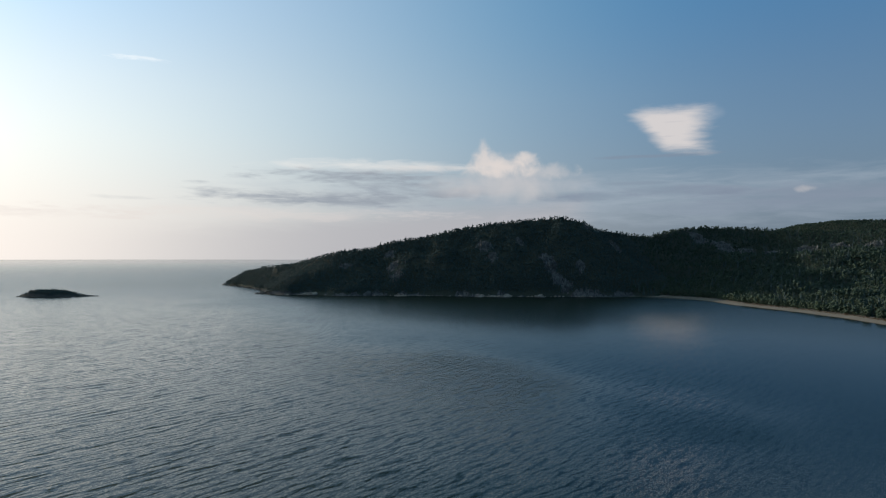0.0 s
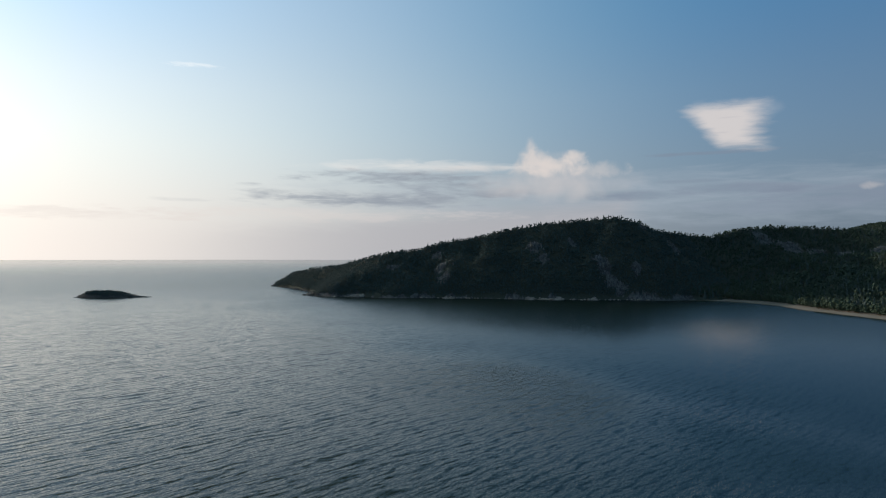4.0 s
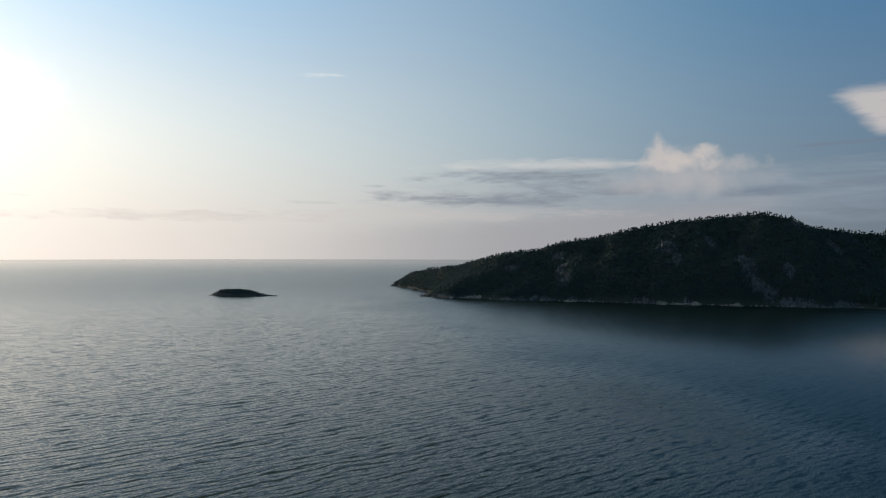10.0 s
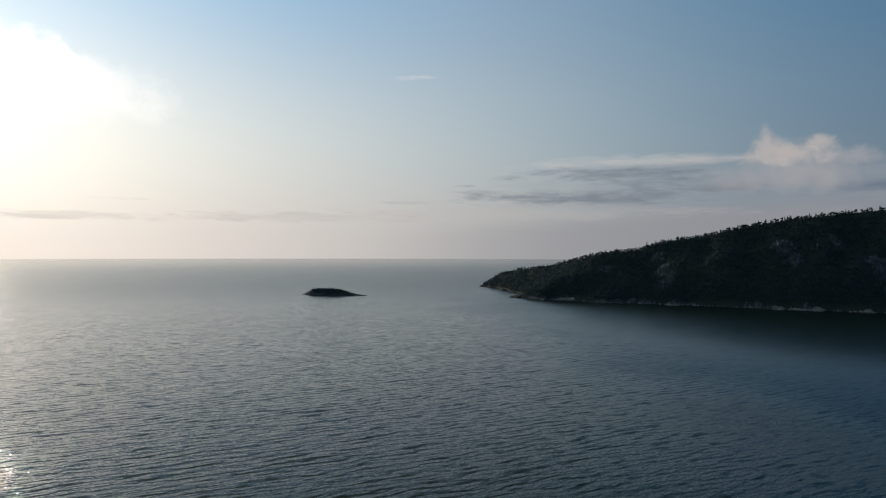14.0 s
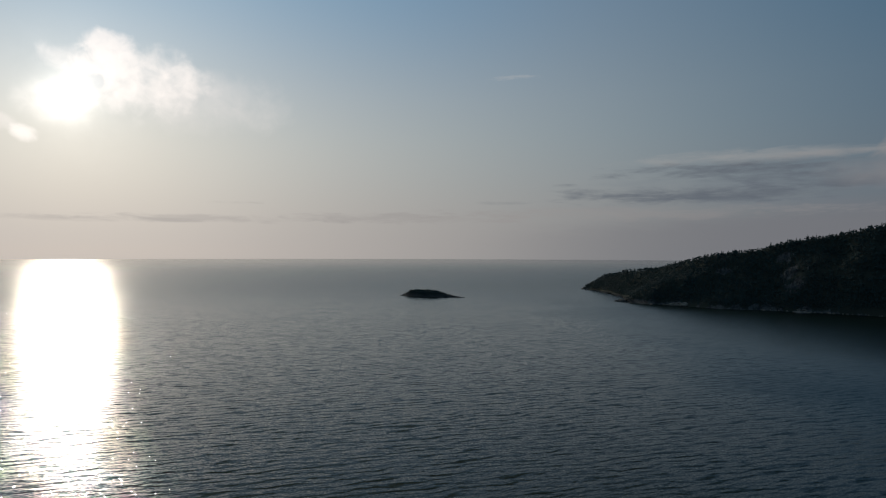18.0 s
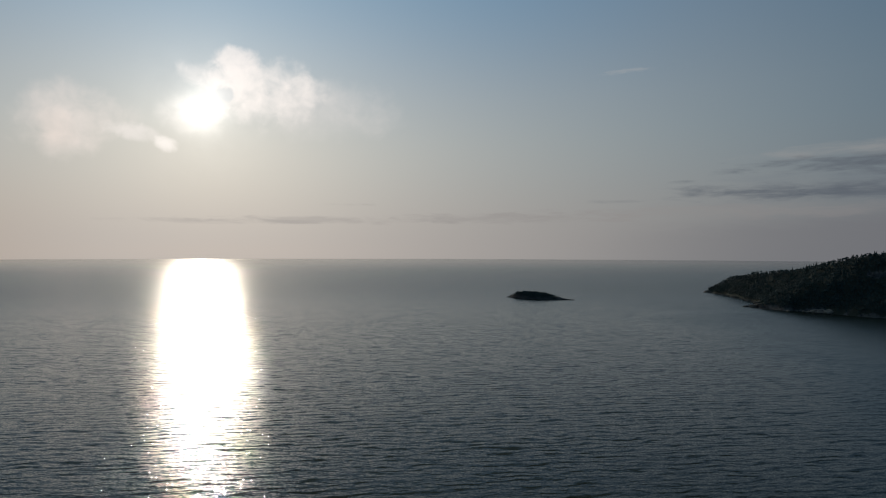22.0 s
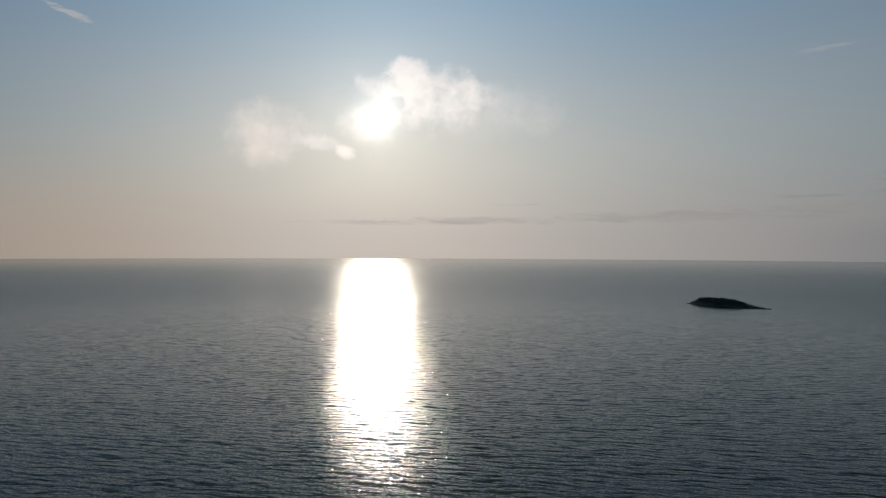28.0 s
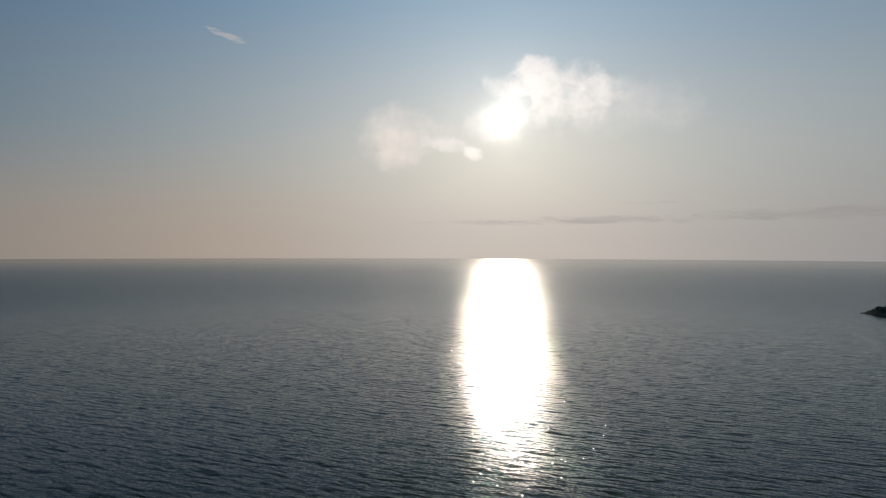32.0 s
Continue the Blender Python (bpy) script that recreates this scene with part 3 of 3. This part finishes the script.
def trunk_shape(height, r):
    a = np.arange(6) * 6.2832 / 6
    ring = np.stack([np.cos(a), np.sin(a)], 1)
    V = np.concatenate([np.column_stack([ring * r, np.full(6, -0.06)]), np.column_stack([ring * r * 0.7, np.full(6, height * 0.5)]),
                        np.column_stack([ring * r * 0.2, np.full(6, height)])])
    F = []
    for k in (0, 6):
        for i in range(6):
            j = (i + 1) % 6
            F += [(k + i, k + j, k + 6 + j), (k + i, k + 6 + j, k + 6 + i)]
    return V, np.array(F)


rng = np.random.default_rng(4)
BROAD = [broadleaf(rng, 5) for _ in range(8)]
LEAFY = [broadleaf(rng, 10, ICO, 0.07, 0.14) for _ in range(6)]
FAR_TREE = [broadleaf(rng, 7, OCTA, 0.12, 0.21) for _ in range(6)]
SPRUCE = [conifer(rng, 5, 6) for _ in range(6)]


def woods(name, shapes, x, y, z, tall, wide, mat, label, category="trees"):
    """Many trees in one mesh."""
    V, F, n = [], [], 0
    pick, spin = rng.integers(0, len(shapes), len(x)), rng.uniform(0, 6.28, len(x))
    for k, (v, f) in enumerate(shapes):
        m = pick == k
        c, s = np.cos(spin[m])[:, None], np.sin(spin[m])[:, None]
        q = np.stack([(v[:, 0] * c - v[:, 1] * s) * (tall * wide)[m][:, None] + x[m][:, None],
                      (v[:, 0] * s + v[:, 1] * c) * (tall * wide)[m][:, None] + y[m][:, None],
                      v[:, 2] * tall[m][:, None] + z[m][:, None]], -1)
        V.append(q.reshape(-1, 3))
        F.append((f[None] + (np.arange(m.sum()) * len(v))[:, None, None]).reshape(-1, 3) + n)
        n += m.sum() * len(v)
    return tagged(mesh_object(name, np.concatenate(V), np.concatenate(F), mat), label, category, kind="stuff")


def scatter(x0, x1, y0, y1, gap):
    gx, gy = np.meshgrid(np.arange(x0, x1, gap), np.arange(y0, y1, gap))
    x = gx.ravel() + rng.uniform(-0.48, 0.48, gx.size) * gap
    y = gy.ravel() + rng.uniform(-0.48, 0.48, gx.size) * gap
    return x, y


def covered(x, y, z):
    return bareness(x, y, z) < rng.uniform(0.15, 0.9, x.shape)


# the headland: small spruce and broadleaf trees
x, y = scatter(280, 800, 560, 1160, 1.9)
z, shore, crest, side = land(x, y)
tilt = np.hypot(land(x + 2, y)[0] - z, land(x, y + 2)[0] - z) / 2
keep = (rng.uniform(0, 1, x.shape) < 0.29 * (1 + 0.9 * step(shore, 30, 5)) * np.sqrt(1 + tilt ** 2) + 0.6 * step(y, 880, 920) * step(shore, 14, 8)) & (shore > (2 + 4 * rng.uniform(0, 1, x.shape)) * np.where(y > 890, 0.3, 1.0)) & ((side < 0) | (crest < 22)) & covered(x, y, z)
x, y, z, shore, crest = (a[keep] for a in (x, y, z, shore, crest))
spruce = rng.uniform(0, 1, x.shape) < np.where(x < 400, 0.36, 0.24)
tall = np.where(spruce, rng.uniform(4.0, 7.5, x.shape), rng.uniform(3.4, 5.8, x.shape)) * np.clip(0.75 + shore / 80, 0.75, 1.0)
for m, shapes, mat, name in ((spruce, SPRUCE, NEEDLE, "spruce_wood"), (~spruce, BROAD, HAZY_LEAF, "birch_wood")):
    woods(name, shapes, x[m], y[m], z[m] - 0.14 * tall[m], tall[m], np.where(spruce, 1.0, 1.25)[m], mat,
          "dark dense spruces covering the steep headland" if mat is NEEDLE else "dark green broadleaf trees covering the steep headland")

# the forest behind the beach
x, y = scatter(560, 1290, 60, 700, 4.5)
z, shore, crest, side = land(x, y)
keep = (shore > np.where(y > 528, 5, 18)) & ((side < 0) | (crest < 30)) & ~((x < 800) & (y > 560)) & covered(x, y, z)
x, y, z, shore, crest = (a[keep] for a in (x, y, z, shore, crest))
spruce = rng.uniform(0, 1, x.shape) < np.where(crest < 60, 0.3, 0.22)
tall = np.where(crest < 90, rng.uniform(4.5, 8.0, x.shape), 6.5 + 10.0 * rng.uniform(0, 1, x.shape) ** 1.6 * (0.7 + 1.2 * lattice(x / 40, y / 40, 51)))
front = shore < 75
wide = np.where(spruce, 0.85, np.where(crest < 90, 1.05, 0.72))
for m, shapes, mat, name, label in ((spruce, SPRUCE, NEEDLE, "spruce_wood", "tall dark spruces in the forest behind the beach"),
                                    (~spruce & front, LEAFY, LEAF, "broadleaf_wood", "green broadleaf forest behind the sandy beach"),
                                    (~spruce & ~front, FAR_TREE, LEAF, "broadleaf_wood", "green broadleaf forest rising to the ridge")):
    woods(name, shapes, x[m], y[m], z[m] - 0.16 * tall[m], tall[m], wide[m], mat, label)

# the far hill
x, y = scatter(1290, 1800, 250, 1000, 6.5)
z, shore, crest, side = land(x, y)
keep = (z > 60) & (x < 1700)
x, y, z = x[keep], y[keep], z[keep]
woods("far_wood", FAR_TREE, x, y, z - 1, rng.uniform(5.5, 8.0, x.shape), np.full(x.shape, 1.2), LEAF, "distant forest on a rounded hill")

# ---- the island ----
IX, IY, ITURN = 31.0, 953.0, radians(-25)


def island_height(u, v):
    """Across the island's own axes, u along its length."""
    edge = 1 - (u / np.where(u > 0, 50, 42)) ** 2 - (v / (15 + 3 * np.cos(u / 14))) ** 2 + rough(u + 300, v, 14, 12, 3) * 0.25
    hump = np.exp(-np.abs((u + 7) / 30) ** 2.4 - (v / 13) ** 2)
    return np.where(edge > 0, 2.1 * np.minimum(1, edge * 3) + 4.6 * hump * step(edge, 0, 0.4) + rough(u, v + 90, 6, 15, 3) * 0.8, np.maximum(edge * 4, -3))


def to_world(u, v):
    c, s = math.cos(ITURN), math.sin(ITURN)
    return IX + u * c - v * s, IY + u * s + v * c


us, vs = np.arange(-52, 58.5, 1.5), np.arange(-26, 27, 1.5)
gu, gv = np.meshgrid(us, vs)
wx, wy = to_world(gu, gv)
i = (np.arange(len(vs) - 1)[:, None] * len(us) + np.arange(len(us) - 1)[None, :]).ravel()
island = tagged(mesh_object("island", np.stack([wx.ravel(), wy.ravel(), island_height(gu, gv).ravel()], 1),
                            np.stack([i, i + 1, i + len(us) + 1, i + len(us)], 1), DARK_ROCK, smooth=True),
                "small low rocky island with dark trees", "island", kind="structure")
u, v = scatter(-42, 36, -15, 15, 1.9)
z = island_height(u, v)
keep = (z > 1.9) & (u < 32)
u, v, z = u[keep], v[keep], z[keep]
x, y = to_world(u, v)
woods("island_wood", SPRUCE[:3] + BROAD[:3], x, y, z - 0.3, rng.uniform(2.2, 4.4, x.shape) * (1 - 0.7 * step(u, 8, 34)) * (0.5 + 0.5 * step(u, -38, -26)), np.full(x.shape, 1.2), NEEDLE,
      "low dark scrub and spruces crowding the island")


# ---- single trees: along the skyline, at the edge of the beach, on the island ----
def tree_thing(name, shape, trunk_r, trunk_h, mat, label):
    root = tagged(new(name), label, "tree")
    mesh_object("trunk", *trunk_shape(trunk_h, trunk_r), BARK, root)
    mesh_object("crown", *shape, mat, root)
    return root


TALL_SPRUCE = [tree_thing("spruce_tree", conifer(rng, 9, 8), 0.018, 0.9, NEEDLE, "dark pointed spruce standing against the sky on the headland crest") for _ in range(5)]
BEACH_TREE = [tree_thing("broadleaf_tree", broadleaf(rng, 26, ICO, 0.06, 0.12), 0.02, 0.7, LEAF, "green leafy tree at the forest edge behind the beach") for _ in range(5)]
ISLAND_TREE = [tree_thing("scrub_spruce", conifer(rng, 7, 7), 0.025, 0.8, NEEDLE, "stunted dark spruce on the small rocky island") for _ in range(3)]


def plant(kinds, x, y, z, tall, group):
    """Sets out copies of a few trees; the first of each kind stands among them."""
    for i in range(len(x)):
        m = Matrix.Translation((x[i], y[i], z[i])) @ Matrix.Rotation(rng.uniform(0, 6.28), 4, "Z") @ Matrix.Scale(tall[i], 4)
        if i < len(kinds):
            kinds[i].matrix_basis = m
            tagged(kinds[i], group=group)
        else:
            ob = copy_thing(kinds[int(rng.integers(len(kinds)))], m)
            ob.matrix_basis = m
            tagged(ob, group=group)


def beside(line, gap, spread_by, offset=0.0):
    line = np.array([p[:2] for p in line], float)
    out = []
    for a, b in zip(line[:-1], line[1:]):
        d = b - a
        k = max(1, int(np.hypot(*d) / gap))
        for i in range(k):
            n = np.array([-d[1], d[0]]) / np.hypot(*d)
            out.append(a + d * (i + rng.uniform(0, 1)) / k + n * (offset + rng.uniform(-spread_by, spread_by)))
    return np.array(out).T


x, y = np.concatenate([beside(CREST[1:18], 9.5, 7.0), beside(CREST[17:25], 17.0, 9.0)], 1)
z, shore, crest, side = land(x, y)
keep = shore > 5
x, y, z = x[keep], y[keep], z[keep]
plant(TALL_SPRUCE, x, y, z, 4.0 + 4.5 * rng.uniform(0, 1, x.shape) ** 2, "spruces along the crest")
x, y = beside(COAST[15:23], 4.2, 2.5, 16.0)
z = np.maximum(land(x, y)[0], 1.2)
plant(BEACH_TREE, x, y, z, rng.uniform(8.0, 13.5, x.shape), "trees at the forest edge")
u, v = rng.uniform(-24, 12, 14), rng.uniform(-4, 5, 14)
z = island_height(u, v)
x, y = to_world(u, v)
plant(ISLAND_TREE, x, y, z, rng.uniform(3.0, 4.6, 14), "spruces on the island")


# ---- rocks ----
def boulder_mesh(name, mat, seed, squash=0.55, ball=ICO2):
    r = np.random.default_rng(seed)
    v = ball[0].copy()
    for _ in range(9):
        n = r.normal(size=3)
        n /= np.linalg.norm(n)
        d = v @ n
        lim = r.uniform(0.45, 0.8)
        v -= np.outer(np.clip(d - lim, 0, None), n)
    v *= np.array([1.0, r.uniform(0.6, 0.95), squash])
    me = mesh_object(name, v + r.normal(0, 0.02, v.shape), ball[1], mat)
    return me


def lay(kinds, x, y, z, size, group):
    for i in range(len(x)):
        m = Matrix.Translation((x[i], y[i], z[i])) @ Euler((rng.uniform(-0.15, 0.15), rng.uniform(-0.15, 0.15), rng.uniform(0, 6.28))).to_matrix().to_4x4() @ Matrix.Scale(size[i], 4)
        ob = kinds[i] if i < len(kinds) else copy_thing(kinds[int(rng.integers(len(kinds)))], m)
        ob.matrix_basis = m
        tagged(ob, group=group)


BOULDER = [tagged(boulder_mesh("boulder", PALE_ROCK, 40 + k), "pale weathered granite boulder at the water's edge", "boulder") for k in range(6)]
DARK = [tagged(boulder_mesh("rock", DARK_ROCK, 60 + k, 0.42), "dark wet rock lying low in the lake", "rock") for k in range(5)]
LEDGE = [tagged(boulder_mesh("rock_ledge", PALE_ROCK, 80 + k, 0.3), "pale flat rock ledge sloping into the lake", "rock ledge") for k in range(4)]
x, y = beside(COAST[5:15], 5.5, 1.8, 1.5)
lay(BOULDER, x, y, rng.uniform(0.1, 0.7, x.shape), 0.6 + 2.4 * rng.uniform(0, 1, x.shape) ** 2, "boulders along the headland shore")
px, py, pz, ps = [], [], [], []
for cx, cy, n, r in ((326, 817, 10, 9), (334, 808, 8, 7), (432, 733, 6, 12), (515, 664, 8, 8), (530, 655, 9, 9), (548, 642, 9, 9), (585, 617, 6, 8), (302, 1130, 5, 7)):
    px += list(cx + rng.normal(0, r * 0.6, n))
    py += list(cy + rng.normal(0, r * 0.35, n))
    ps += list(rng.uniform(3.0, 7.5, n))
px, py = np.array(px), np.array(py)
lay(LEDGE, px, py, np.clip(land(px, py)[0], 0.0, 3.0) * 0.7 + 0.2, np.array(ps), "ledges along the headland shore")
x = np.array([279, 274, 283, 288, 281, 292, 297, 298, 300, 290.0])
y = np.array([866, 872, 874, 866, 880, 885, 893, 1128, 1142, 858.0])
lay(DARK, x, y, np.array([0.6, 0.3, 0.8, 1.4, 0.2, 0.6, 0.6, 0.6, 0.2, 0.9]), np.array([7.0, 4.5, 6.5, 9.0, 4.0, 6.0, 5.0, 7.0, 8.0, 7.5]), "rocks off the point")
x, y = beside(COAST[:5], 6.5, 2.0, 0.5)
lay([tagged(boulder_mesh("rock", DARK_ROCK, 90 + k, 0.4), "dark weathered shore rock below the trees of the point", "rock") for k in range(4)], x, y,
    rng.uniform(-0.2, 0.8, x.shape), rng.uniform(1.8, 5.0, x.shape), "rocks along the point")
u = np.array([44, 48, 51.5, 54, -41, -43, 38.0])
v = np.array([0, -1.5, 1, -0.5, 1, -3, -5.0])
x, y = to_world(u, v)
lay([tagged(boulder_mesh("rock", DARK_ROCK, 70 + k, 0.4), "dark low rock at the end of the island", "rock") for k in range(2)], x, y,
    np.full(7, 0.15), np.array([4.5, 3.6, 2.6, 1.5, 3.0, 2.5, 3.5]), "rocks round the island")


# crags: upright slabs of bare rock bedded in the hillside, a few in place of mist
CRAG_ROCK = rock("crag rock", (0.085, 0.092, 0.094), (0.24, 0.25, 0.25))
SLAB = [boulder_mesh("slab", CRAG_ROCK, 120 + k, 1.0).data for k in range(6)]
for ob in [o for o in scene.objects if o.name.startswith("slab")]:
    bpy.data.objects.remove(ob)
for bx, by, bz, r in BARE:
    crag = tagged(new("crag"), "bare grey rock crag among the trees of the hillside", "crag", "crags on the hillside")
    crag.location = (bx, by, bz)
    for _ in range(int(14 + 2.4 * r)):
        across, up = rng.normal(0, r * 0.58), rng.uniform(-r, r)
        sx, sy = bx + across * 0.75 + up * 0.30, by - across * 0.66 + up * 0.36
        wide = rng.uniform(0.09, 0.22) * min(r, 10)
        slab = new("slab", SLAB[int(rng.integers(6))])
        slab.parent = crag
        slab.matrix_basis = Matrix.Translation((sx - bx, sy - by, float(land(np.array([sx]), np.array([sy]))[0][0]) - bz + wide * 0.2)) \
            @ Euler((rng.uniform(-0.2, 0.2), rng.uniform(-0.2, 0.2), rng.uniform(0, 6.28))).to_matrix().to_4x4() \
            @ Matrix.Diagonal((wide, wide * 0.8, wide * rng.uniform(1.6, 3.4), 1))

# rusty scrub between sand and forest
x, y = beside(COAST[18:23], 1.6, 1.5, 13.0)
woods("shore_scrub", BROAD, x, y, np.maximum(land(x, y)[0], 1.7) - 0.5, rng.uniform(1.0, 2.2, x.shape), np.full(x.shape, 1.7), SCRUB,
      "rusty brown low scrub along the top of the beach", "scrub")
